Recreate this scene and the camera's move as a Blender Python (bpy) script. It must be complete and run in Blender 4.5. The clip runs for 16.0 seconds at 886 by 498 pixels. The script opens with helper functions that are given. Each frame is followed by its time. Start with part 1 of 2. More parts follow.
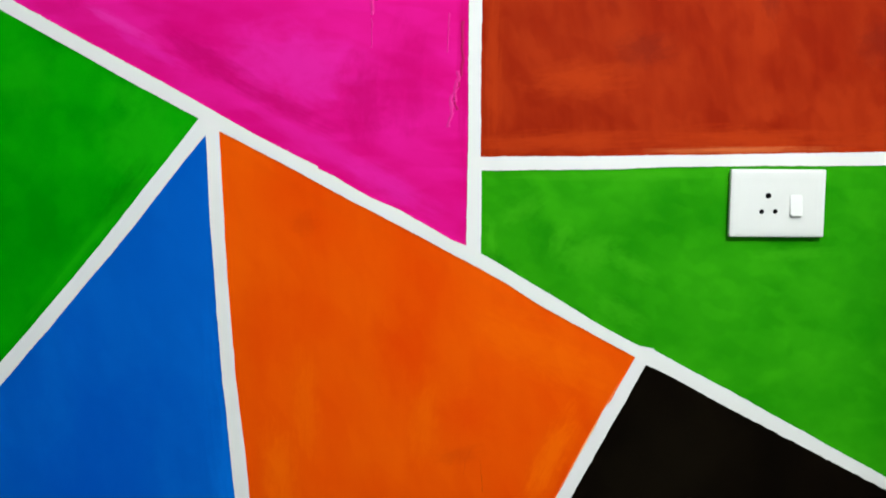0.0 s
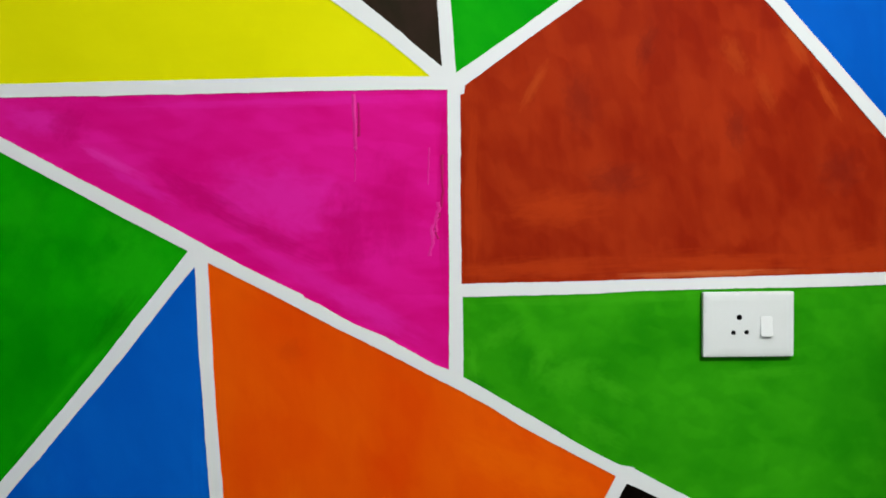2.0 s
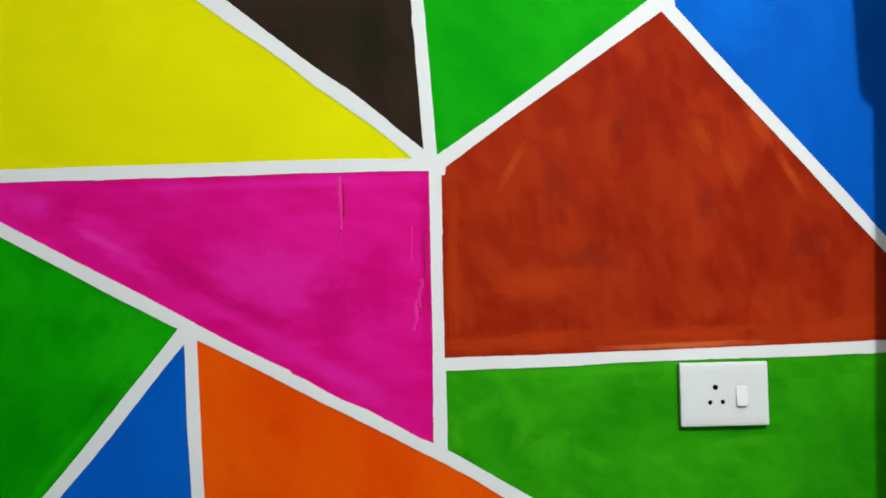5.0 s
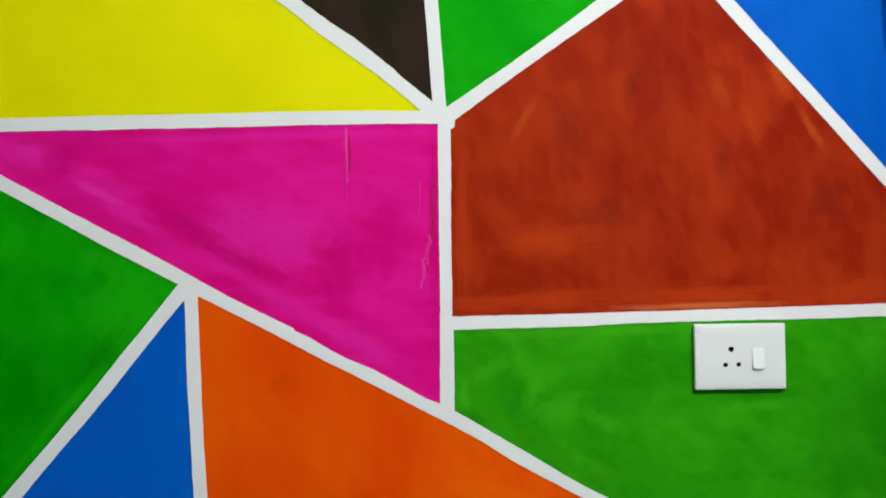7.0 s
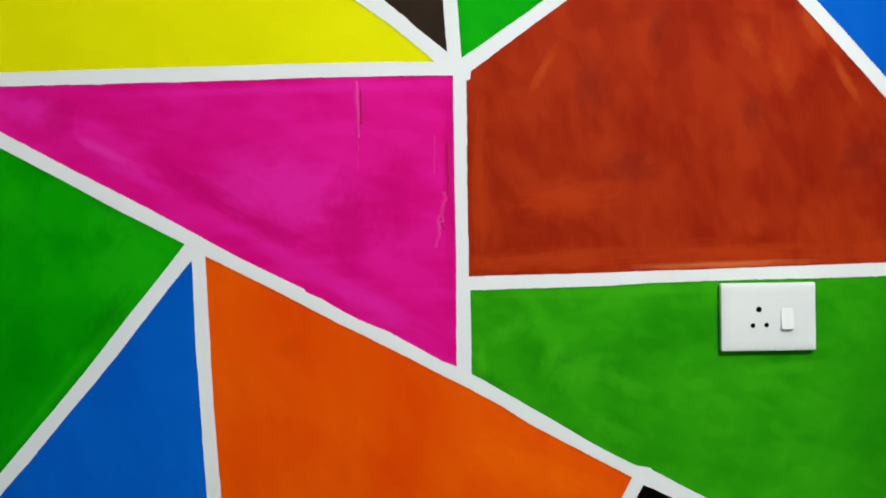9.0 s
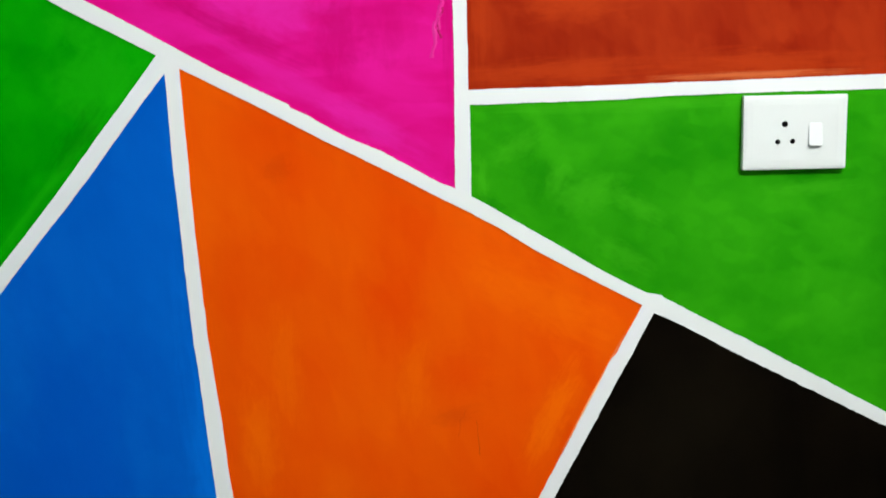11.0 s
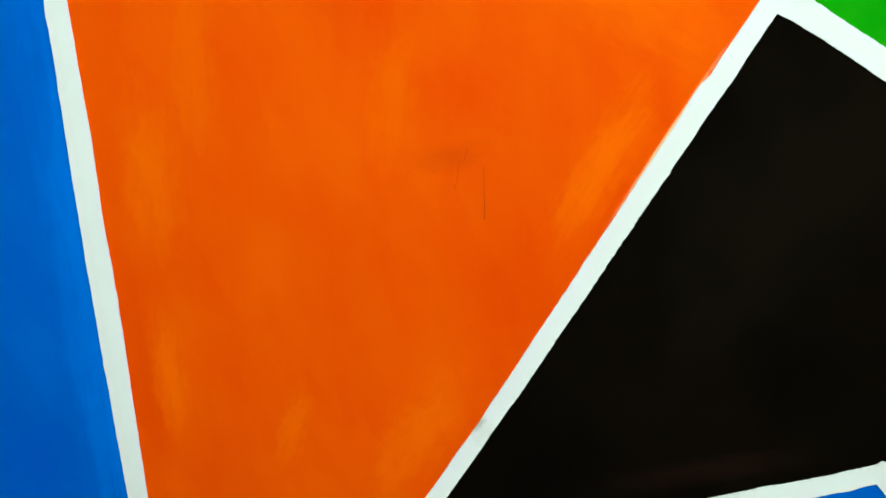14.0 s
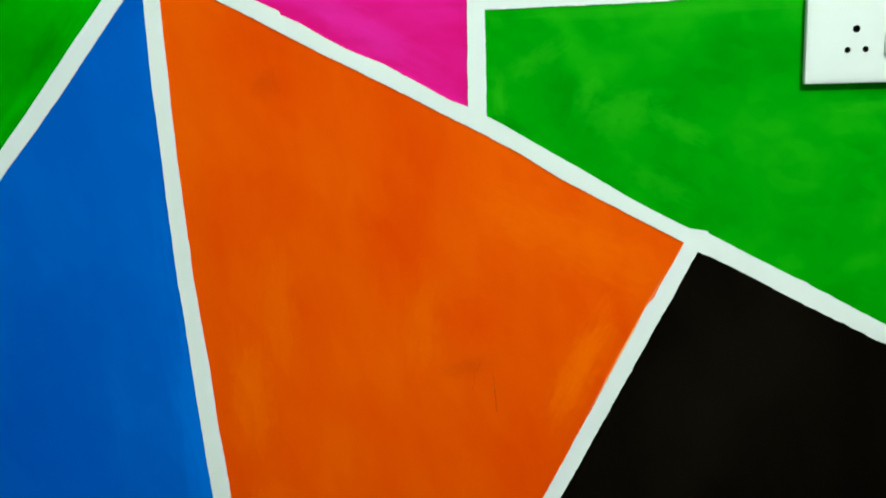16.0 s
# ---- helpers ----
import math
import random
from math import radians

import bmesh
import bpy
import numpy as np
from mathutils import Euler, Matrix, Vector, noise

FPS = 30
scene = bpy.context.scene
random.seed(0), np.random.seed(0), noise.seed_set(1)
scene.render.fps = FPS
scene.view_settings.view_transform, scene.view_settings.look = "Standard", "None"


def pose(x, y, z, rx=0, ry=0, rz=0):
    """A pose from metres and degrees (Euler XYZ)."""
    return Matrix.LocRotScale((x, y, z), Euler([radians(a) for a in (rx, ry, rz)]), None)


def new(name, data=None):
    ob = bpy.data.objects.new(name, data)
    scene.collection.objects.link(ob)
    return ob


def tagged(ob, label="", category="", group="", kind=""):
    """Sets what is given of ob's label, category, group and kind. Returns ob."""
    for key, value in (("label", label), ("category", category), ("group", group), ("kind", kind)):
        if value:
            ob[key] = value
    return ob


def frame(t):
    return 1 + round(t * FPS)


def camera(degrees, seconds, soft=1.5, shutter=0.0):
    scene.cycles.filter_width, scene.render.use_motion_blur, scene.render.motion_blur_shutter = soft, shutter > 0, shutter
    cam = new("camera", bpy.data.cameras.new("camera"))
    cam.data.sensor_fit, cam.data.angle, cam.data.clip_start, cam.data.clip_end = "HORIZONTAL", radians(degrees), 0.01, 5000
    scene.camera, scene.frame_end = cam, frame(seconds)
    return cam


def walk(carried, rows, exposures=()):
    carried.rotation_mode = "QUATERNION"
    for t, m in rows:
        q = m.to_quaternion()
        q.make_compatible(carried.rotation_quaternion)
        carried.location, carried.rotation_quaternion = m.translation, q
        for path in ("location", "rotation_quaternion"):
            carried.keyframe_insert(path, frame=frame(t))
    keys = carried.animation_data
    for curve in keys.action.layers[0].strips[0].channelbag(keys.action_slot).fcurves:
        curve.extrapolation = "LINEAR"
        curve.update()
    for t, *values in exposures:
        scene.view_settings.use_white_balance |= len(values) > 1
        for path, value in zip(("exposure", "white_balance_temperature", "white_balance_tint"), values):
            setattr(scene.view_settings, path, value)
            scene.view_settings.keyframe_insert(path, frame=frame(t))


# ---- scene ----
cam = camera(49.0, 16.0, soft=1.7, shutter=0.3)
walk(cam, [
    (0.0, pose(-0.0376, -1.2672, 1.3173, 83.88, -0.29, 0.29)),
    (0.3, pose(-0.0358, -1.2748, 1.3442, 84.61, -0.23, 0.43)),
    (0.5, pose(-0.0348, -1.2799, 1.3620, 85.30, -0.20, 0.52)),
    (1.0, pose(-0.0344, -1.2931, 1.3871, 86.29, -0.16, 0.17)),
    (1.2, pose(-0.0355, -1.2965, 1.3870, 86.90, -0.08, -0.02)),
    (1.5, pose(-0.0375, -1.3015, 1.3857, 87.23, 0.06, -0.29)),
    (2.0, pose(-0.0366, -1.3017, 1.4006, 87.73, 0.52, -0.77)),
    (2.5, pose(-0.0309, -1.3266, 1.3964, 89.01, 0.82, -1.22)),
    (3.0, pose(-0.0349, -1.3319, 1.3899, 90.36, 1.00, -1.90)),
    (3.5, pose(-0.0395, -1.3354, 1.3835, 91.07, 1.10, -2.05)),
    (4.0, pose(-0.0395, -1.3273, 1.3927, 91.08, 1.17, -2.08)),
    (4.5, pose(-0.0393, -1.3395, 1.3941, 92.15, 1.30, -1.99)),
    (4.7, pose(-0.0329, -1.3452, 1.3915, 92.80, 1.31, -1.69)),
    (6.8, pose(-0.0396, -1.3210, 1.3561, 92.72, 0.73, -1.58)),
    (7.0, pose(-0.0372, -1.3029, 1.3521, 91.78, 0.67, -1.32)),
    (7.5, pose(-0.0398, -1.2666, 1.3547, 90.70, 0.78, -1.12)),
    (8.0, pose(-0.0452, -1.2586, 1.3702, 90.23, 0.91, -1.24)),
    (8.2, pose(-0.0415, -1.2598, 1.3695, 90.24, 0.92, -1.13)),
    (10.3, pose(-0.0386, -1.1996, 1.3033, 84.83, 0.85, -0.14)),
    (10.5, pose(-0.0351, -1.1847, 1.2994, 83.76, 0.85, -0.21)),
    (11.0, pose(-0.0311, -1.1614, 1.2832, 81.66, 1.22, -0.28)),
    (11.5, pose(-0.0345, -1.1543, 1.2649, 80.30, 1.03, -0.12)),
    (12.0, pose(-0.0243, -1.1140, 1.2289, 79.38, -0.77, 0.05)),
    (12.5, pose(-0.0231, -1.0133, 1.1955, 78.01, -2.55, 0.50)),
    (13.0, pose(-0.0269, -0.9007, 1.1563, 75.14, -2.55, 0.47)),
    (13.5, pose(-0.0217, -0.8024, 1.1138, 73.03, -2.50, 0.47)),
    (14.0, pose(-0.0319, -0.7680, 1.0773, 71.85, -2.65, 0.09)),
    (14.2, pose(-0.0325, -0.7660, 1.0780, 71.93, -2.65, 0.27)),
    (14.5, pose(-0.0329, -0.7779, 1.1064, 72.91, -2.60, 0.12)),
    (15.0, pose(-0.0298, -0.8440, 1.1665, 74.79, -1.54, 0.54)),
    (15.5, pose(-0.0081, -0.9545, 1.1958, 76.97, 0.44, 2.64)),
    (15.8, pose(0.0117, -0.9975, 1.2088, 79.01, 1.08, 3.04)),
    (16.0, pose(0.0249, -1.0262, 1.2174, 79.97, 1.50, 3.53)),
], exposures=[
    (0.0, 0.31, 6500, 7), (0.5, 0.16, 6500, 8), (1.0, 0.02, 6500, 9), (1.5, -0.03, 6500, 9), (4.5, -0.06, 6500, 9), (8.0, -0.06, 6500, 9), (10.5, 0.29, 6500, 7),
    (12.0, 0.41, 6500, 7), (13.0, 0.56, 6450, 3), (13.5, 0.69, 6400, -5), (14.0, 0.68, 6350, -9), (14.5, 0.73, 6300, -15), (15.0, 0.58, 6300, -14), (15.5, 0.60, 6330, -13),
    (16.0, 0.34, 6350, -13)])

# ---------------------------------------------------------------- light
world = bpy.data.worlds.new("world")
scene.world = world
world.use_nodes = True
world.node_tree.nodes["Background"].inputs["Color"].default_value = (0.6, 0.7, 0.8, 1)
world.node_tree.nodes["Background"].inputs["Strength"].default_value = 0.02

LAMP = (0.78, -1.6, 2.5)
bulb = bpy.data.lights.new("bulb", "POINT")
bulb.energy, bulb.shadow_soft_size, bulb.color = 121, 0.016, (0.98, 1.0, 0.985)
new("bulb", bulb).location = LAMP


# ---------------------------------------------------------------- materials
class Nodes:
    """Short forms for building one material's node tree."""

    def __init__(self, name):
        self.mat = bpy.data.materials.new(name)
        self.mat.use_nodes = True
        self.tree = self.mat.node_tree
        self.bsdf = self.tree.nodes["Principled BSDF"]
        self.ragged = None
        self.coord = self.tree.nodes.new("ShaderNodeTexCoord").outputs["Object"]

    def link(self, a, b):
        self.tree.links.new(a, b)

    def place(self, centre, scale, angle=0.0):
        """Coordinates round a centre on the wall, turned in its plane, then scaled."""
        move = self.tree.nodes.new("ShaderNodeMapping")
        move.inputs["Location"].default_value = (-centre[0], 0, -centre[1])
        turn = self.tree.nodes.new("ShaderNodeMapping")
        turn.inputs["Rotation"].default_value = (0, radians(angle), 0)
        size = self.tree.nodes.new("ShaderNodeMapping")
        size.inputs["Scale"].default_value = scale
        self.link(self.coord, move.inputs["Vector"])
        self.link(move.outputs[0], turn.inputs["Vector"])
        self.link(turn.outputs[0], size.inputs["Vector"])
        return size.outputs[0]

    def noise(self, vector, scale, detail=4.0, rough=0.55, distort=0.0):
        n = self.tree.nodes.new("ShaderNodeTexNoise")
        n.inputs["Scale"].default_value, n.inputs["Detail"].default_value = scale, detail
        n.inputs["Roughness"].default_value, n.inputs["Distortion"].default_value = rough, distort
        self.link(vector, n.inputs["Vector"])
        return n.outputs["Fac"]

    def remap(self, value, a, b, c=0.0, d=1.0):
        m = self.tree.nodes.new("ShaderNodeMapRange")
        m.interpolation_type = "SMOOTHSTEP"
        for key, v in zip(("From Min", "From Max", "To Min", "To Max"), (a, b, c, d)):
            m.inputs[key].default_value = v
        self.link(value, m.inputs["Value"])
        return m.outputs["Result"]

    def math(self, op, a, b):
        m = self.tree.nodes.new("ShaderNodeMath")
        m.operation = op
        for i, v in enumerate((a, b)):
            if isinstance(v, (int, float)):
                m.inputs[i].default_value = v
            else:
                self.link(v, m.inputs[i])
        return m.outputs[0]

    def mix(self, fac, a, b):
        m = self.tree.nodes.new("ShaderNodeMix")
        m.data_type = "RGBA"
        for i, v in ((0, fac), (6, a), (7, b)):
            if isinstance(v, (int, float)):
                m.inputs[i].default_value = v
            elif isinstance(v, tuple):
                m.inputs[i].default_value = (*v, 1)
            else:
                self.link(v, m.inputs[i])
        return m.outputs[2]

    def bump(self, height, strength, distance):
        b = self.tree.nodes.new("ShaderNodeBump")
        b.inputs["Strength"].default_value, b.inputs["Distance"].default_value = strength, distance
        self.link(height, b.inputs["Height"])
        self.link(b.outputs[0], self.bsdf.inputs["Normal"])

    def dabs(self, angle, size, blur=0.5, warp=0.5):
        """Overlapping brush dabs, each with a tone of its own, 0 to 1."""
        v = self.place((0, 0), (1 / size[0], 1, 1 / size[1]), angle)
        n = self.tree.nodes.new("ShaderNodeTexNoise")
        n.inputs["Scale"].default_value, n.inputs["Detail"].default_value = 1.3, 4
        self.link(v, n.inputs["Vector"])
        shift = self.tree.nodes.new("ShaderNodeVectorMath")
        shift.operation = "MULTIPLY_ADD"
        shift.inputs[1].default_value = (warp, 0, warp)
        self.link(n.outputs["Color"], shift.inputs[0])
        self.link(v, shift.inputs[2])
        cell = self.tree.nodes.new("ShaderNodeTexVoronoi")
        cell.feature = "SMOOTH_F1"
        cell.inputs["Scale"].default_value, cell.inputs["Smoothness"].default_value = 1.0, blur
        self.link(shift.outputs[0], cell.inputs["Vector"])
        split = self.tree.nodes.new("ShaderNodeSeparateColor")
        self.link(cell.outputs["Color"], split.inputs[0])
        return split.outputs[0]

    def stain(self, centre, size, angle, soft=0.85, ragged=0.6):
        """A soft-edged brush mark: 1 in its middle, 0 outside."""
        v = self.place(centre, (1 / size[0], 1, 1 / size[1]), angle)
        flat = self.tree.nodes.new("ShaderNodeVectorMath")
        flat.operation = "MULTIPLY"
        flat.inputs[1].default_value = (1, 0, 1)
        self.link(v, flat.inputs[0])
        length = self.tree.nodes.new("ShaderNodeVectorMath")
        length.operation = "LENGTH"
        self.link(flat.outputs[0], length.inputs[0])
        if self.ragged is None:
            self.ragged = self.noise(self.coord, 34, 4, 0.6, 0.8)
        brush = self.noise(v, 2.2, 3, 0.55, 0.5)
        wild = self.math("ADD", self.math("MULTIPLY", self.ragged, 0.35), self.math("MULTIPLY", brush, 0.65))
        far = self.math("ADD", length.outputs["Value"], self.math("MULTIPLY", self.math("SUBTRACT", wild, 0.5), ragged * 4))
        return self.remap(far, 1 - soft, 1 + soft * 0.6, 1.0, 0.0)


def paint(name, thick, thin, angle=0.0, streak=0.5, cloud=0.5, dab=0.6, size=(0.05, 0.11), stroke=(55, 6), tones=(), marks=(), rough=0.55, gloss=0.02):
    """Hand-brushed wall paint over plaster: thick and thin coats in strokes along one direction, laid in dabs of the
    brush.
    marks: x, z, half width, half height, turn, tone, strength of single strokes and broad tints."""
    n = Nodes(name)
    strokes = n.noise(n.place((0, 0), (stroke[0], 1, stroke[1]), angle), 1.0, 3, 0.5, 0.5)
    clouds = n.noise(n.coord, 8, 3, 0.5, 0.6)
    wide = n.dabs(angle, size, 0.65, 0.9)
    small = n.dabs(angle + 24, (size[0] * 0.5, size[1] * 0.42), 0.5, 0.8)
    fine = n.noise(n.place((0, 0), (300, 1, 26), angle), 1.0, 2, 0.5)
    amount = n.math("MULTIPLY", n.math("SUBTRACT", strokes, 0.5), streak * 3.0)
    for value, weight in ((clouds, cloud * 3.0), (wide, dab), (small, dab * 0.6), (fine, 0.10)):
        amount = n.math("ADD", amount, n.math("MULTIPLY", n.math("SUBTRACT", value, 0.5), weight))
    colour = n.mix(n.remap(amount, -0.9, 0.9), thick, thin)
    for x, z, w, h, turn, tone, strength in marks:
        colour = n.mix(n.math("MULTIPLY", n.stain((x, z), (w, h), turn), strength), colour, tones[tone])
    n.link(colour, n.bsdf.inputs["Base Color"])
    n.link(n.remap(strokes, 0.2, 0.8, rough - 0.08, rough + 0.1), n.bsdf.inputs["Roughness"])
    n.bsdf.inputs["Specular IOR Level"].default_value = gloss
    height = n.math("ADD", n.math("MULTIPLY", fine, 0.6), n.math("MULTIPLY", strokes, 0.8))
    n.bump(height, 0.12, 0.0006)
    return n.mat


def plaster(name, colour, dirt, rough=0.7, marks=()):
    """Plain emulsion on trowelled plaster."""
    n = Nodes(name)
    wide = n.noise(n.coord, 3, 5, 0.6)
    grain = n.noise(n.coord, 220, 4, 0.6)
    spots = n.remap(n.noise(n.coord, 40, 6, 0.7), 0.6, 0.8)
    base = n.mix(n.remap(wide, 0.3, 0.8, 0.0, 0.4), colour, dirt)
    base = n.mix(n.math("MULTIPLY", spots, 0.25), base, dirt)
    for centre, size, turn, tone, strength in marks:
        base = n.mix(n.math("MULTIPLY", n.stain(centre, size, turn), strength), base, tone)
    n.link(base, n.bsdf.inputs["Base Color"])
    n.bsdf.inputs["Roughness"].default_value = rough
    n.bsdf.inputs["Specular IOR Level"].default_value = 0.1
    n.bump(grain, 0.3, 0.0005)
    return n.mat


def plain(name, colour, rough, spec=0.5):
    n = Nodes(name)
    soft = n.noise(n.coord, 14, 2)
    n.link(n.mix(n.remap(soft, 0.3, 0.7), colour, tuple(c * 0.97 for c in colour)), n.bsdf.inputs["Base Color"])
    n.bsdf.inputs["Roughness"].default_value = rough
    n.bsdf.inputs["Specular IOR Level"].default_value = spec
    return n.mat


WHITE = plaster("white_emulsion", (0.728, 0.738, 0.732), (0.665, 0.675, 0.667), marks=[
    ((0.0180, 0.6650), (0.0035, 0.0085), -32, (0.34, 0.34, 0.29), 0.8),
    ((0.024, 0.655), (0.012, 0.012), 0, (0.60, 0.60, 0.55), 0.5)])
CREAM = plaster("room_emulsion", (0.32, 0.35, 0.37), (0.27, 0.30, 0.31))
CEILING = plaster("ceiling_white", (0.62, 0.63, 0.63), (0.56, 0.57, 0.56))
FLOOR = plain("floor_tile", (0.26, 0.25, 0.24), 0.3)
PLATE = plain("white_plastic", (0.70, 0.72, 0.70), 0.35, 0.3)
ROCKER = plain("rocker_plastic", (0.74, 0.755, 0.74), 0.3, 0.4)
DARK = plain("dark_hole", (0.006, 0.006, 0.006), 0.6, 0.1)

YELLOW = paint("yellow_paint", (0.63, 0.61, 0.0), (0.76, 0.73, 0.002), 84, 0.10, 0.35, 0.35, (0.06, 0.12), (20, 4))
PINK = paint("pink_paint", (0.58, 0.0008, 0.155), (0.70, 0.009, 0.27), -24, 0.18, 0.45, 0.75, (0.11, 0.035), (9, 40),
             tones={"light": (0.70, 0.018, 0.34), "pale": (0.76, 0.04, 0.40), "dark": (0.49, 0.0006, 0.12)}, marks=[
    (-0.235, 1.418, 0.085, 0.045, -10, "light", 0.75),
    (-0.345, 1.425, 0.060, 0.016, -32, "dark", 0.75),
    (-0.258, 1.370, 0.070, 0.012, -26, "dark", 0.7),
    (-0.147, 1.372, 0.028, 0.050, 5, "dark", 0.65),
    (-0.090, 1.405, 0.030, 0.060, 0, "dark", 0.5),
    (-0.200, 1.315, 0.110, 0.012, -29, "light", 0.4),
    (-0.110, 1.262, 0.060, 0.016, -29, "light", 0.5),
    (-0.019, 1.440, 0.008, 0.110, 0, "dark", 0.7),
    (-0.460, 1.470, 0.045, 0.006, -28, "pale", 0.55),
    (-0.420, 1.437, 0.050, 0.007, -28, "light", 0.6),
    (-0.230, 1.547, 0.200, 0.006, 1, "light", 0.5),
    (-0.555, 1.525, 0.040, 0.016, -12, "light", 0.7),
    (-0.515, 1.520, 0.025, 0.024, -10, "dark", 0.6)])
BROWN = paint("red_brown_paint", (0.230, 0.0100, 0.0018), (0.360, 0.028, 0.0050), 8, 0.34, 0.30, 0.85, (0.042, 0.078), (38, 9),
              tones={"light": (0.46, 0.062, 0.010), "dark": (0.16, 0.011, 0.006), "warm": (0.44, 0.040, 0.006), "pale": (0.66, 0.17, 0.05)}, marks=[
    (0.104, 1.566, 0.006, 0.030, -30, "light", 0.6),
    (0.495, 1.552, 0.006, 0.032, 30, "light", 0.7),
    (0.453, 1.622, 0.009, 0.028, 30, "light", 0.6),
    (0.372, 1.605, 0.012, 0.022, 24, "light", 0.45),
    (0.414, 1.556, 0.009, 0.026, 24, "light", 0.4),
    (0.165, 1.545, 0.022, 0.040, 8, "dark", 0.45),
    (0.213, 1.440, 0.036, 0.020, 8, "dark", 0.5),
    (0.375, 1.508, 0.014, 0.026, 6, "dark", 0.5),
    (0.254, 1.617, 0.012, 0.028, -14, "dark", 0.5),
    (0.515, 1.450, 0.030, 0.028, 10, "dark", 0.45),
    (0.135, 1.402, 0.060, 0.020, 3, "warm", 0.75),
    (0.020, 1.430, 0.010, 0.110, 0, "warm", 0.55),
    (0.110, 1.322, 0.100, 0.013, 2, "warm", 0.7),
    (0.350, 1.326, 0.110, 0.015, -1, "warm", 0.7),
    (0.560, 1.332, 0.070, 0.017, 4, "warm", 0.6),
    (0.330, 1.3125, 0.100, 0.0040, 1, "pale", 0.6)])
ORANGE = paint("orange_paint", (0.66, 0.045, 0.0), (0.79, 0.100, 0.0008), 3, 0.24, 0.30, 0.45, (0.045, 0.16), (16, 2.5),
               tones={"light": (0.85, 0.140, 0.001), "dark": (0.66, 0.034, 0.0), "smudge": (0.50, 0.040, 0.002), "pale": (0.84, 0.52, 0.25)}, marks=[
    (-0.020, 0.904, 0.030, 0.011, 12, "smudge", 0.30),
    (0.104, 0.905, 0.018, 0.062, -24, "light", 0.65),
    (0.1508, 0.925, 0.070, 0.0014, 62.6, "pale", 0.9),
    (-0.254, 0.700, 0.014, 0.052, 5, "light", 0.55),
    (-0.262, 0.880, 0.022, 0.060, 4, "light", 0.5),
    (-0.226, 0.975, 0.017, 0.060, 3, "light", 0.4),
    (-0.069, 0.955, 0.019, 0.055, -4, "light", 0.4),
    (0.090, 1.045, 0.090, 0.030, -28, "light", 0.45),
    (-0.146, 0.655, 0.012, 0.035, -14, "light", 0.5),
    (-0.035, 0.650, 0.025, 0.050, -28, "light", 0.5),
    (-0.092, 1.040, 0.035, 0.060, 4, "dark", 0.38),
    (-0.268, 1.070, 0.035, 0.070, 4, "dark", 0.3),
    (-0.010, 0.960, 0.040, 0.030, -20, "dark", 0.35),
    (-0.225, 1.215, 0.018, 0.016, 20, "smudge", 0.30)])
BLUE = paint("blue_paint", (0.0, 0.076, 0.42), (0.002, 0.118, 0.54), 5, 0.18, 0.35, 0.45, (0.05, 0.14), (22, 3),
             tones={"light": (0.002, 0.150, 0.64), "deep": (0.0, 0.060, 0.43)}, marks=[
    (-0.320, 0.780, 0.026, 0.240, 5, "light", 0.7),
    # wide mark: the weaker light at lower left put into the blue
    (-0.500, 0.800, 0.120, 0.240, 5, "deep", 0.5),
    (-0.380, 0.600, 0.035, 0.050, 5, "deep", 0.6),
    (0.420, 1.790, 0.060, 0.060, 40, "light", 0.5)])
GREEN_LIGHT = paint("leaf_green_paint", (0.010, 0.205, 0.0010), (0.036, 0.340, 0.0045), -38, 0.08, 0.55, 0.60, (0.055, 0.04), (30, 8),
                    tones={"light": (0.052, 0.385, 0.008), "dark": (0.006, 0.175, 0.001)}, marks=[
    (0.147, 1.178, 0.040, 0.022, 6, "light", 0.45),
    (0.110, 1.196, 0.012, 0.022, -25, "light", 0.45),
    (0.205, 1.160, 0.032, 0.012, -30, "light", 0.4),
    (0.190, 1.100, 0.034, 0.012, -30, "light", 0.4),
    (0.061, 1.235, 0.030, 0.012, 30, "light", 0.40),
    (0.020, 1.190, 0.007, 0.030, 5, "light", 0.5),
    (0.030, 1.165, 0.020, 0.010, -40, "dark", 0.6),
    (0.084, 1.198, 0.018, 0.024, 0, "dark", 0.4),
    (0.247, 1.236, 0.060, 0.022, 0, "dark", 0.15),
    (0.416, 1.178, 0.050, 0.008, 3, "light", 0.40),
    (0.550, 1.130, 0.070, 0.110, 10, "dark", 0.45),
    (0.200, 1.280, 0.160, 0.007, 1, "light", 0.40)])
GREEN_DEEP = paint("deep_green_paint", (0.0, 0.205, 0.0), (0.005, 0.325, 0.0008), 40, 0.15, 0.40, 0.6, (0.06, 0.05), (30, 8),
                   tones={"light": (0.012, 0.370, 0.003), "dark": (0.0, 0.130, 0.0)}, marks=[
    (-0.430, 1.325, 0.060, 0.055, 20, "light", 0.60),
    (-0.455, 1.380, 0.035, 0.016, -28, "light", 0.45),
    (-0.500, 1.195, 0.150, 0.007, 50, "light", 0.55),
    (-0.462, 1.252, 0.045, 0.015, 52, "dark", 0.5),
    (-0.580, 1.400, 0.040, 0.040, 0, "light", 0.3)])
GREEN_TOP = paint("bright_green_paint", (0.0, 0.265, 0.002), (0.008, 0.36, 0.004), 35, 0.2, 0.4, 0.6, (0.05, 0.09), (30, 8))
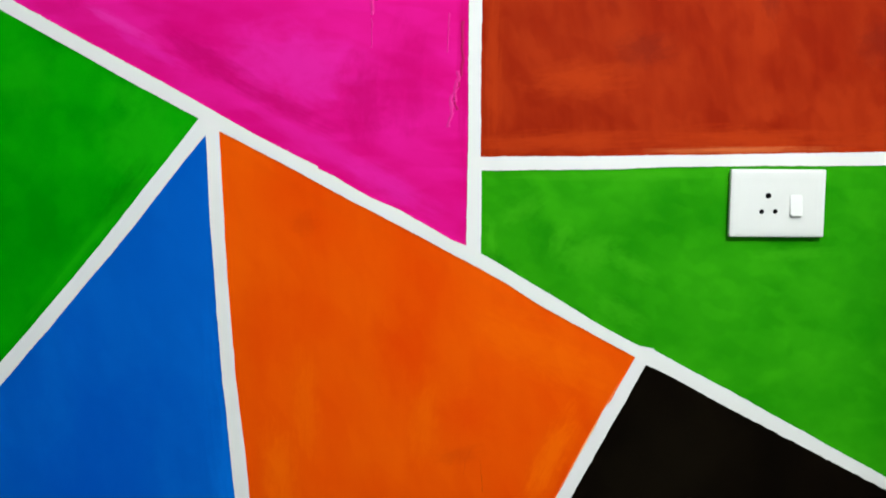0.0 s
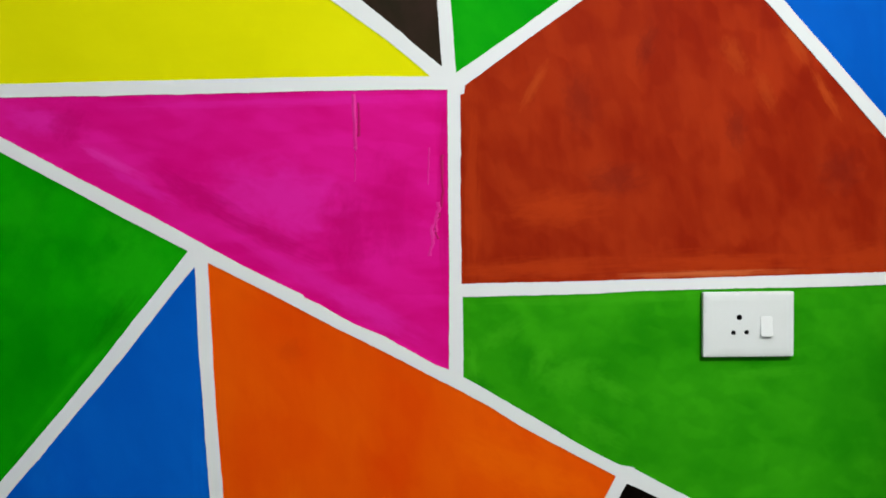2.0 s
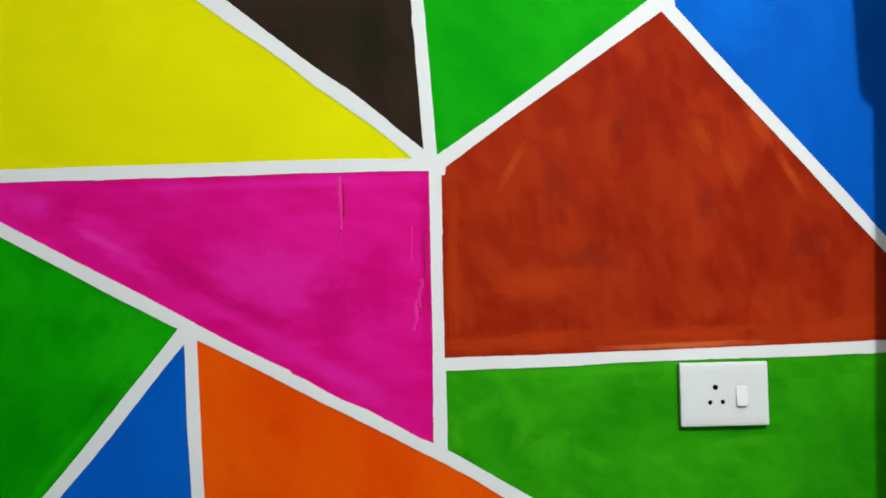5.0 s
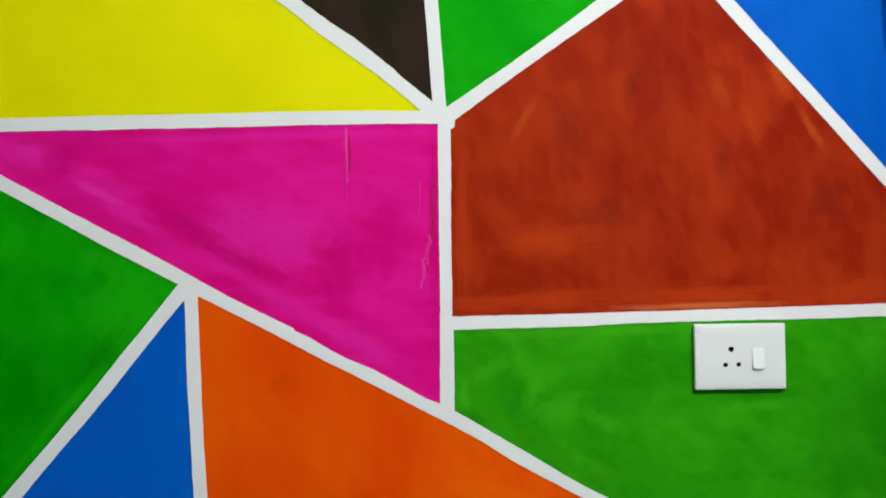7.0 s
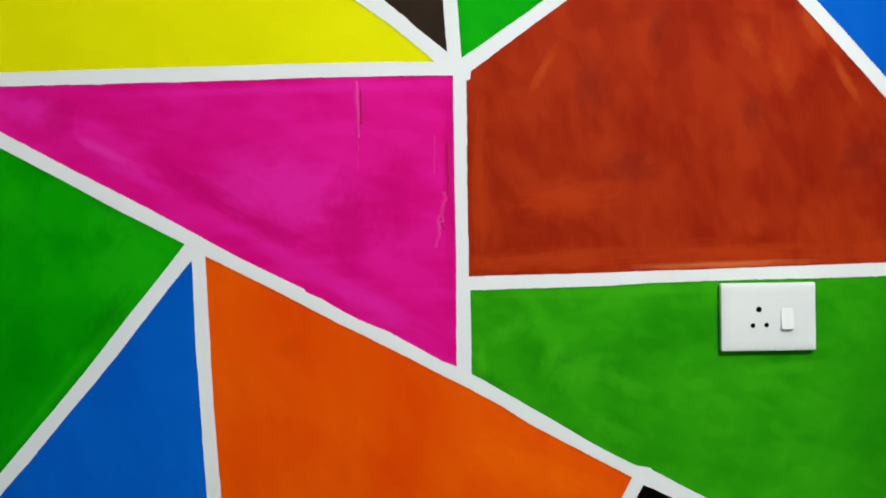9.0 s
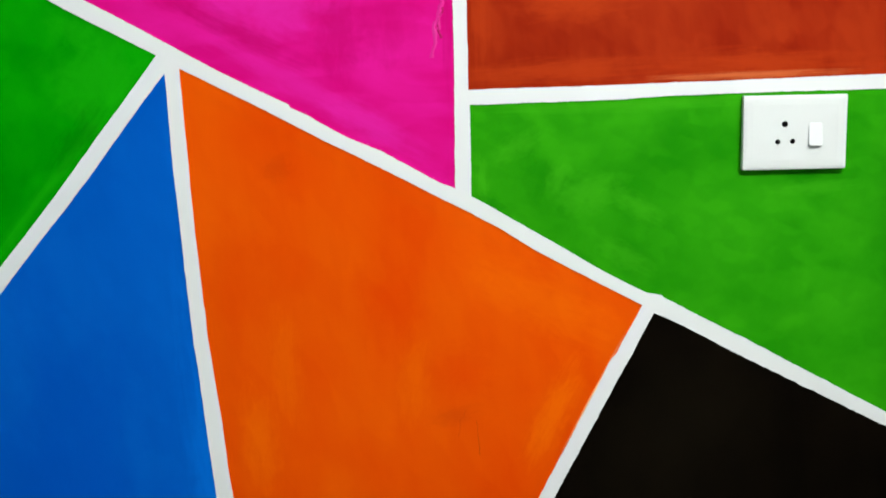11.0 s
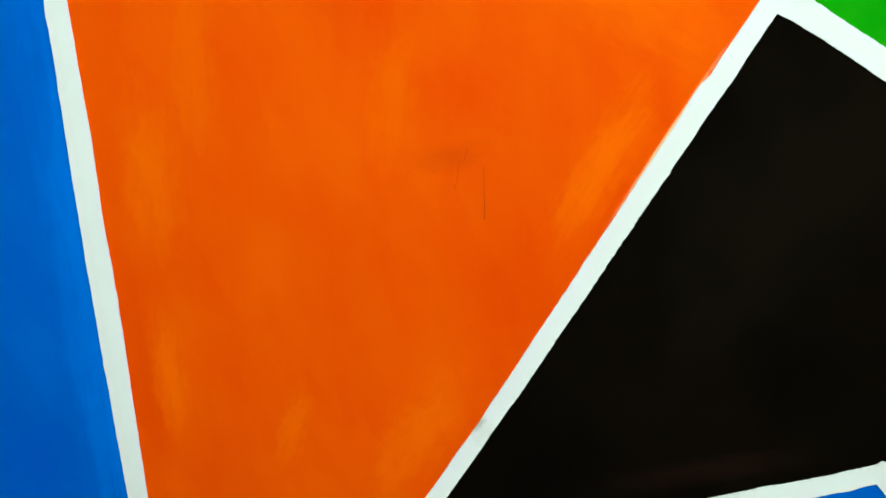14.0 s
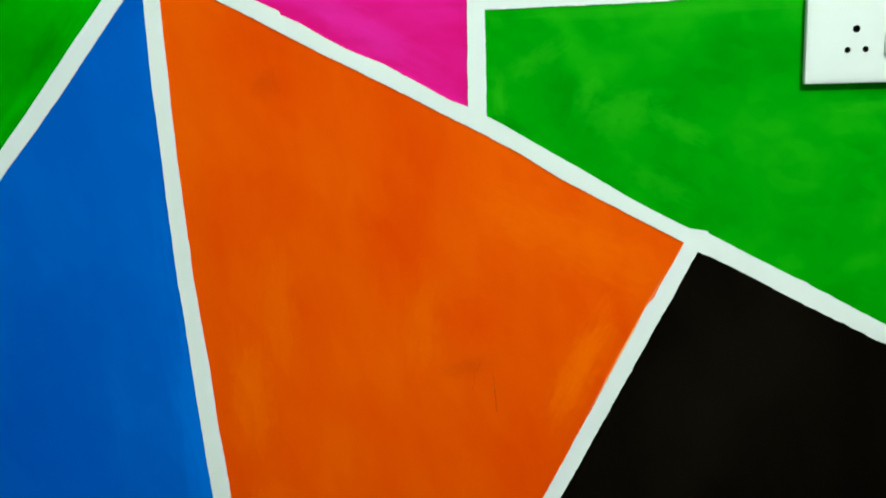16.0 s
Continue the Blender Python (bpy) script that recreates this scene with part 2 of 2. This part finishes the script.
BLACK = paint("black_paint", (0.0013, 0.0008, 0.0004), (0.0042, 0.0027, 0.0013), 10, 0.3, 0.5, 0.5, rough=0.6, gloss=0.012,
              tones={"red": (0.012, 0.005, 0.003), "lighter": (0.0080, 0.0058, 0.0030)}, marks=[
    (0.225, 0.628, 0.080, 0.012, 12, "red", 0.45),
    # broad area of the upper black, a little lighter than the rest
    (0.260, 0.880, 0.080, 0.120, -30, "lighter", 0.35)])
CHARCOAL = paint("charcoal_paint", (0.015, 0.013, 0.006), (0.032, 0.018, 0.013), 20, 0.3, 0.6, 0.6, (0.05, 0.09), rough=0.6,
                 tones={"dark": (0.011, 0.012, 0.005)}, marks=[(-0.090, 1.740, 0.030, 0.060, 5, "dark", 0.7)])


# ---------------------------------------------------------------- building helpers
def mesh_of(name, bm, material):
    me = bpy.data.meshes.new(name)
    bm.to_mesh(me)
    bm.free()
    for m in material if isinstance(material, (list, tuple)) else (material,):
        me.materials.append(m)
    return me


def part(name, bm, material, parent, label=""):
    ob = new(name, mesh_of(name, bm, material))
    ob.parent = parent
    return tagged(ob, label)


def box(bm, lo, hi):
    made = bmesh.ops.create_cube(bm, size=1.0)
    mid = [(a + b) / 2 for a, b in zip(lo, hi)]
    size = [b - a for a, b in zip(lo, hi)]
    bmesh.ops.scale(bm, vec=size, verts=made["verts"])
    bmesh.ops.translate(bm, vec=mid, verts=made["verts"])
    return made["verts"]


def slab(name, lo, hi, material, label, category):
    bm = bmesh.new()
    box(bm, lo, hi)
    return tagged(new(name, mesh_of(name, bm, material)), label, category, kind="structure")


# ---------------------------------------------------------------- the room
wall = slab("wall_north", (-2.2, 0.004, 0.0), (1.9, 0.15, 2.8), WHITE, "white plastered wall painted with bold coloured polygons", "wall")
slab("wall_south", (-2.2, -3.55, 0.0), (1.9, -3.4, 2.8), CREAM, "plain grey painted room wall", "wall")
slab("wall_west", (-2.35, -3.55, 0.0), (-2.2, 0.15, 2.8), CREAM, "plain grey painted room wall", "wall")
slab("wall_east", (1.9, -3.55, 0.0), (2.05, 0.15, 2.8), CREAM, "plain grey painted room wall", "wall")
slab("floor", (-2.35, -3.55, -0.1), (2.05, 0.15, 0.0), FLOOR, "pale glossy tiled room floor", "floor")
slab("ceiling", (-2.35, -3.55, 2.8), (2.05, 0.15, 2.9), CEILING, "plain white painted ceiling", "ceiling")

# an unseen block added beside the painting, thicker above, outlined to shade the wall
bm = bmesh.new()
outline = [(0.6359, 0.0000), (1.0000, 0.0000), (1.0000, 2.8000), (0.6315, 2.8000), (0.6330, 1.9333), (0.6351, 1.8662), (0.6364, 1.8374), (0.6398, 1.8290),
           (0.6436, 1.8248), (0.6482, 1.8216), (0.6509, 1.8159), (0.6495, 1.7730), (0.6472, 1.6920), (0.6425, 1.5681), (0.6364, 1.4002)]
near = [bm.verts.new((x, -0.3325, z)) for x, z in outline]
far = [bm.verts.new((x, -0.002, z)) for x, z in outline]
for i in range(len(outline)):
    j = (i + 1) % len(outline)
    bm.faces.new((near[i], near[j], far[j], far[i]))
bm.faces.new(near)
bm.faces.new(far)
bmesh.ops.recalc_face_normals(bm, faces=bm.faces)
tagged(new("shade_block", mesh_of("shade_block", bm, CREAM)), "unseen plastered block added to shade the edge of the wall", "wall", kind="structure")


# ---------------------------------------------------------------- the painted polygons
def rim(corners, rough, seed):
    """The outline through the corners, hand-painted: it wavers a little, with small slips of the brush."""
    out = []
    for i, a in enumerate(corners):
        b = corners[(i + 1) % len(corners)]
        a, b = Vector(a), Vector(b)
        run = b - a
        side = Vector((-run.y, run.x)).normalized()
        count = max(2, int(run.length / 0.002))
        for k in range(count):
            s = k / count
            at = a + run * s
            d = s * run.length
            ease = min(1.0, min(d, run.length - d) / 0.02)
            w = 0.0004 * noise.noise((d * 22, seed * 7.3 + i * 3.1, 0.5)) + 0.0003 * noise.noise((d * 110, seed * 5.1 + i, 2.5))
            slip = noise.noise((d * 45, seed * 2.7 + i * 9.1, 7.5))
            w += rough * 0.0028 * max(0.0, slip - 0.30) + 0.0006 * rough * noise.noise((d * 380, seed * 3.3 + i, 5.5))
            out.append(at + side * w * (0.25 + 0.75 * ease))
    return out


RINGS = []


def skirt_faces(bm, front, depth, inward):
    """A rim from a closed ring of vertices back into the wall."""
    back = [bm.verts.new((v.co.x, depth, v.co.z)) for v in front]
    turn = sum(p.co.x * q.co.z - q.co.x * p.co.z for p, q in zip(front, front[1:] + front[:1]))
    for i in range(len(front)):
        j = (i + 1) % len(front)
        quad = (front[i], back[i], back[j], front[j])
        bm.faces.new(quad if (turn > 0) != inward else quad[::-1])


def fill_front(bm, edges):
    bmesh.ops.triangle_fill(bm, edges=edges, use_beauty=True, use_dissolve=False)
    bm.normal_update()
    bmesh.ops.reverse_faces(bm, faces=[f for f in bm.faces if f.normal.y > 0])


def patch(corners, material, label, rough=1.0, seed=0):
    """One polygon of brushed paint, lying a little deeper than the white lines round it."""
    bm = bmesh.new()
    ring = rim(corners, rough, seed)
    RINGS.append(ring)
    front = [bm.verts.new((p.x, 0.0, p.y)) for p in ring]
    fill_front(bm, [bm.edges.new((front[i], front[(i + 1) % len(front)])) for i in range(len(front))])
    skirt_faces(bm, front, 0.0045, False)
    return part("paint_patch", bm, material, wall, label)


patch([(-0.0346, 1.5790), (-0.132, 1.5796), (-0.248, 1.5785), (-0.333, 1.5768), (-0.444, 1.5756), (-0.60, 1.573), (-0.95, 1.568), (-0.95, 2.30), (-0.93, 2.30),
       (-0.333, 1.8070), (-0.284, 1.7703), (-0.246, 1.7442), (-0.2075, 1.7150), (-0.169, 1.6830), (-0.1305, 1.6554), (-0.092, 1.6275), (-0.054, 1.5962)],
      YELLOW, "bright lemon yellow painted polygon", 0.3, 1)
patch([(-0.0188, 1.5916), (-0.0217, 1.634), (-0.0258, 1.697), (-0.0287, 1.745), (-0.0317, 1.793), (-0.060, 2.30), (-0.90, 2.30), (-0.298, 1.8117), (-0.2072, 1.7395),
       (-0.1686, 1.7096), (-0.1471, 1.6943), (-0.130, 1.6829), (-0.1186, 1.6749), (-0.084, 1.6468), (-0.0794, 1.6426), (-0.0533, 1.6196)],
      CHARCOAL, "charcoal black painted triangle, rough edge", 1.4, 2)
patch([(-0.0001, 1.5834), (0.0888, 1.6432), (0.1858, 1.713), (0.3065, 1.8018), (0.315, 1.83), (0.315, 2.30), (-0.040, 2.30), (-0.0144, 1.793), (-0.0113, 1.752),
       (-0.0048, 1.657)], GREEN_TOP, "bright green painted polygon", 0.5, 3)
patch([(0.0115, 1.5665), (0.0105, 1.5560), (0.0052, 1.5545), (0.0046, 1.45), (0.0047, 1.302), (0.174, 1.304), (0.3315, 1.307), (0.49, 1.3102), (0.6233, 1.3133), (0.668, 1.314),
       (0.668, 1.390), (0.6128, 1.4508), (0.5774, 1.4903), (0.5002, 1.5785), (0.423, 1.6655), (0.3846, 1.7080), (0.351, 1.7476), (0.3207, 1.7822), (0.2664, 1.7446),
       (0.1851, 1.6892), (0.1044, 1.6335)], BROWN, "rust brown painted pentagon, streaky brushwork", 0.7, 4)
patch([(0.3405, 1.7885), (0.3774, 1.7452), (0.4240, 1.6912), (0.5012, 1.6045), (0.5784, 1.5165), (0.6085, 1.4803), (0.668, 1.4115), (0.668, 2.30), (0.336, 2.30), (0.336, 1.83)],
      BLUE, "royal blue painted polygon", 0.4, 5)
patch([(-0.0117, 1.5613), (-0.101, 1.5616), (-0.210, 1.5605), (-0.333, 1.5581), (-0.4446, 1.5566), (-0.599, 1.555), (-0.70, 1.554), (-0.5933, 1.4973), (-0.5178, 1.4557),
       (-0.442, 1.4152), (-0.366, 1.3738), (-0.290, 1.3306), (-0.2144, 1.2926), (-0.2075, 1.2893), (-0.206, 1.2858), (-0.1877, 1.2771), (-0.1687, 1.2658), (-0.1382, 1.2485),
       (-0.10, 1.2325), (-0.0619, 1.2108), (-0.0313, 1.1932), (-0.0128, 1.1860), (-0.0113, 1.333), (-0.0118, 1.45)], PINK, "magenta pink painted triangle with brush marks", 0.8, 6)
patch([(-0.3600, 1.3495), (-0.4422, 1.3930), (-0.5180, 1.4355), (-0.5934, 1.4766), (-0.95, 1.676), (-0.95, 0.67), (-0.632, 1.0261), (-0.5927, 1.0691), (-0.5535, 1.1145),
       (-0.5146, 1.1593), (-0.4760, 1.2058), (-0.4375, 1.2541), (-0.3994, 1.3000)], GREEN_DEEP, "deep green painted polygon", 0.4, 7)
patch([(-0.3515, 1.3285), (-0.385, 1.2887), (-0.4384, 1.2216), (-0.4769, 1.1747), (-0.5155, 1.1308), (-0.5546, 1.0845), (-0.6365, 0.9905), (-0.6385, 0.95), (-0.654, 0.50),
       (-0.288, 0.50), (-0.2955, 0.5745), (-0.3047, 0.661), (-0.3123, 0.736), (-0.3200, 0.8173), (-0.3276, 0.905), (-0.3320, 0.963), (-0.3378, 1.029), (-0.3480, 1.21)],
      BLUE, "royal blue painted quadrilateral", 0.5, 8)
patch([(-0.3342, 1.3338), (-0.330, 1.2245), (-0.3272, 1.142), (-0.3190, 1.013), (-0.3135, 0.960), (-0.3076, 0.908), (-0.3027, 0.8425), (-0.2968, 0.7934), (-0.2895, 0.7108),
       (-0.278, 0.5753), (-0.271, 0.50), (-0.073, 0.50), (-0.0268, 0.587), (0.0165, 0.665), (0.1532, 0.9284), (0.1606, 0.9424), (0.1693, 0.9625), (0.1752, 0.9725), (0.1815, 0.9795),
       (0.1875, 0.9925), (0.1964, 1.0090), (0.2124, 1.0386), (0.156, 1.0690), (0.1183, 1.0893), (0.0807, 1.1102), (0.0431, 1.1348), (0.0058, 1.1559), (-0.0611, 1.1910),
       (-0.1056, 1.2145), (-0.1425, 1.2335), (-0.1793, 1.2525), (-0.2159, 1.2722), (-0.2525, 1.2921), (-0.289, 1.3106)], ORANGE, "vivid orange painted polygon, brush streaks", 0.6, 9)
patch([(0.0062, 1.2845), (0.0064, 1.1760), (0.0205, 1.1683), (0.0429, 1.1550), (0.0805, 1.1325), (0.118, 1.1102), (0.1557, 1.0868), (0.1935, 1.0660), (0.2195, 1.0530),
       (0.2235, 1.0528), (0.2365, 1.0503), (0.2375, 1.0480), (0.3187, 1.0045), (0.5058, 0.9025), (0.668, 0.8135), (0.668, 1.2965), (0.6226, 1.296), (0.489, 1.293),
       (0.331, 1.2914), (0.25, 1.2903), (0.1736, 1.2867)], GREEN_LIGHT, "leaf green painted polygon, patchy brushwork", 0.8, 10)
patch([(0.2265, 1.0286), (0.2125, 1.0025), (0.2008, 0.9784), (0.1826, 0.9462), (0.1755, 0.9317), (0.0858, 0.7612), (0.0647, 0.7210), (0.0509, 0.6943), (0.0420, 0.6796),
       (0.0340, 0.6648), (0.0227, 0.6440), (0.0159, 0.6311), (0.0043, 0.6104), (-0.0074, 0.5893), (-0.052, 0.505), (0.10, 0.558), (0.2282, 0.599), (0.2579, 0.6075),
       (0.3318, 0.627), (0.376, 0.6410), (0.3795, 0.6445), (0.384, 0.6440), (0.668, 0.715), (0.668, 0.800), (0.3202, 0.980), (0.2865, 0.9988), (0.2621, 1.0120), (0.2382, 1.0239)],
      BLACK, "flat black painted polygon, ragged edges", 1.3, 11)
patch([(0.3789, 0.6217), (0.3203, 0.6037), (0.02, 0.50), (0.44, 0.50), (0.3905, 0.6093)], BLUE, "royal blue painted polygon", 0.8, 12)


# the white coat that runs between the polygons and over the rest of the wall, left proud where the tape was
bm = bmesh.new()
edges = []
rims = []
for ring in [[Vector(p) for p in ((-2.2, 0.0), (1.9, 0.0), (1.9, 2.8), (-2.2, 2.8))]] + RINGS:
    front = [bm.verts.new((p.x, -0.0013, p.y)) for p in ring]
    edges += [bm.edges.new((front[i], front[(i + 1) % len(front)])) for i in range(len(front))]
    rims.append(front)
fill_front(bm, edges)
skirt_faces(bm, rims[0], 0.0045, False)
for front in rims[1:]:
    skirt_faces(bm, front, 0.001, True)
part("white_lines", bm, WHITE, wall, "white painted lines between the coloured polygons")


# ---------------------------------------------------------------- socket and switch
def ring_at(w, h, r, y, n=6):
    """A rectangle with round corners, facing the room."""
    out = []
    for cx, cz, a0 in ((w - r, h - r, 0), (-w + r, h - r, 90), (-w + r, -h + r, 180), (w - r, -h + r, 270)):
        for k in range(n + 1):
            a = radians(a0 + 90 * k / n)
            out.append((cx + r * math.cos(a), y, cz + r * math.sin(a)))
    return out


def skin(bm, loops):
    rows = [[bm.verts.new(p) for p in loop] for loop in loops]
    for a, b in zip(rows, rows[1:]):
        for i in range(len(a)):
            j = (i + 1) % len(a)
            bm.faces.new((a[i], a[j], b[j], b[i]))
    return rows


socket = tagged(new("wall_socket"), "white plastic three-pin socket and switch plate on the wall", "socket")
socket.location = (0.3891, 0.0, 1.2442)
bm = bmesh.new()
rows = skin(bm, [ring_at(0.0605, 0.0430, 0.0022, -0.0005), ring_at(0.0612, 0.0437, 0.0022, -0.002), ring_at(0.0612, 0.0437, 0.0022, -0.0078),
                 ring_at(0.0609, 0.0434, 0.0022, -0.0086), ring_at(0.0602, 0.0427, 0.0020, -0.0092), ring_at(0.0570, 0.0395, 0.0018, -0.0099),
                 ring_at(0.0500, 0.0325, 0.0015, -0.0104)])
rims = []
edges = [bm.edges.get((rows[-1][i], rows[-1][(i + 1) % len(rows[-1])])) for i in range(len(rows[-1]))]
for x, z, r in ((-0.0128, 0.0098, 0.0037), (-0.0207, -0.0108, 0.0031), (-0.0031, -0.0104, 0.0031)):
    ring = [bm.verts.new((x + r * math.cos(k * math.tau / 16), -0.0104, z + r * math.sin(k * math.tau / 16))) for k in range(16)]
    edges += [bm.edges.new((ring[k], ring[(k + 1) % 16])) for k in range(16)]
    rims.append(ring)
bmesh.ops.triangle_fill(bm, edges=edges, use_beauty=True)
for ring in rims:
    deep = [bm.verts.new(v.co + Vector((0, 0.0075, 0))) for v in ring]
    for k in range(16):
        f = bm.faces.new((ring[k], ring[(k + 1) % 16], deep[(k + 1) % 16], deep[k]))
        f.material_index = 1
    bm.faces.new(deep).material_index = 1
bmesh.ops.recalc_face_normals(bm, faces=bm.faces)
part("face_plate", bm, [PLATE, DARK], socket, "white plastic plate with three round pin holes")

bm = bmesh.new()
skirt = ring_at(0.0081, 0.0138, 0.0030, -0.0100, 6)
lean = [0.5 - z / 0.0276 for x, y, z in skirt]
lip = [(x, -0.0102 - 0.0036 * k, z) for (x, y, z), k in zip(skirt, lean)]
edge = [(x * 0.97, -0.0106 - 0.0040 * k, z * 0.985) for (x, y, z), k in zip(skirt, lean)]
top = [(x * 0.88, -0.0108 - 0.0041 * k, z * 0.94) for (x, y, z), k in zip(skirt, lean)]
rows = skin(bm, [skirt, lip, edge, top])
bm.faces.new(rows[-1])
bmesh.ops.recalc_face_normals(bm, faces=bm.faces)
rocker = part("rocker_switch", bm, ROCKER, socket, "white rocker switch, lower edge out")
rocker.location = (0.0233, 0, -0.0026)


# ---------------------------------------------------------------- small marks
def drip(points, width, material, label):
    """A raised run of paint that has dried on the wall, or the shaded side of one."""
    bm = bmesh.new()
    rows = []
    for k, (x, z) in enumerate(points):
        w = width * (0.7 + 0.6 * abs(noise.noise((x * 90, z * 160, 1.5))))
        rows.append([bm.verts.new((x + dx * w, y, z)) for dx, y in ((-1.5, 0.0001), (-0.8, -0.0005), (0.0, -0.0009), (0.7, -0.0007), (1.4, 0.0001))])
    for a, b in zip(rows, rows[1:]):
        for i in range(4):
            bm.faces.new((a[i], a[i + 1], b[i + 1], b[i])).smooth = True
    bmesh.ops.recalc_face_normals(bm, faces=bm.faces)
    part("paint_run", bm, material, wall, label)


def wander(a, b, sway, seed):
    out = []
    for k in range(24):
        s = k / 23
        out.append((a[0] + (b[0] - a[0]) * s + sway * noise.noise((s * 4, seed, 0.3)), a[1] + (b[1] - a[1]) * s))
    return out


# darker and brighter pinks: the runs' shade and highlights put into the colour
PINK_SHADED = paint("shaded_pink_paint", (0.40, 0.0004, 0.085), (0.54, 0.002, 0.15), 0, 0.3, 0.3, rough=0.35, gloss=0.25)
PINK_LIT = paint("lit_pink_paint", (0.62, 0.006, 0.21), (0.78, 0.040, 0.35), 0, 0.3, 0.3, rough=0.35, gloss=0.25)
drip(wander((-0.1375, 1.556), (-0.1350, 1.484), 0.0014, 1.2), 0.0021, PINK_LIT, "dried vertical run of pink paint")
drip(wander((-0.1310, 1.545), (-0.1300, 1.500), 0.0025, 2.6), 0.0014, PINK_SHADED, "shaded side of a dried run of pink paint")
drip(wander((-0.1358, 1.478), (-0.1362, 1.440), 0.0020, 3.4), 0.0007, PINK_LIT, "thin dried trail of pink paint")
drip(wander((-0.0370, 1.485), (-0.0385, 1.435), 0.0012, 5.1), 0.0009, PINK_LIT, "thin dried trail of pink paint")
drip(wander((-0.0180, 1.475), (-0.0200, 1.405), 0.0040, 6.2), 0.0017, PINK_SHADED, "shaded side of a dried wavy run of pink paint")
drip(wander((-0.0225, 1.412), (-0.0300, 1.372), 0.0060, 4.2), 0.0024, PINK_LIT, "dried wavy run of pink paint")
drip(wander((-0.0315, 1.382), (-0.0360, 1.340), 0.0050, 9.2), 0.0019, PINK_LIT, "dried wavy run of pink paint")
drip(wander((-0.0250, 1.398), (-0.0270, 1.362), 0.0050, 12.7), 0.0014, PINK_SHADED, "shaded side of a dried wavy run of pink paint")

bm = bmesh.new()
bmesh.ops.create_uvsphere(bm, u_segments=12, v_segments=8, radius=1.0)
bmesh.ops.scale(bm, vec=(0.0017, 0.0013, 0.0034), verts=bm.verts)
for f in bm.faces:
    f.smooth = True
part("paint_drop", bm, PINK_LIT, wall, "hardened drop at the end of a pink run").location = (-0.1350, -0.0002, 1.4845)

CRACK = plain("crack_grey", (0.34, 0.034, 0.004), 0.8, 0.1)
FAINT = plain("faint_crack", (0.56, 0.042, 0.001), 0.8, 0.1)
for a, b, sway, wide in (((0.0095, 0.878), (0.0115, 0.853), 0.0006, 0.00026), ((0.0078, 0.897), (0.0095, 0.879), 0.0008, 0.00016),
                         ((-0.0050, 0.911), (-0.0125, 0.896), 0.0030, 0.00032), ((-0.0122, 0.896), (-0.0142, 0.877), 0.0014, 0.00028)):
    bm = bmesh.new()
    line = wander(a, b, sway, 8.1)
    sides = [[bm.verts.new((x + d, -0.0003, z)) for x, z in line] for d in (-wide, wide)]
    for k in range(len(line) - 1):
        bm.faces.new((sides[0][k], sides[1][k], sides[1][k + 1], sides[0][k + 1]))
    part("crack", bm, CRACK if a[0] > 0 else FAINT, wall, "fine dark crack in the orange paint")
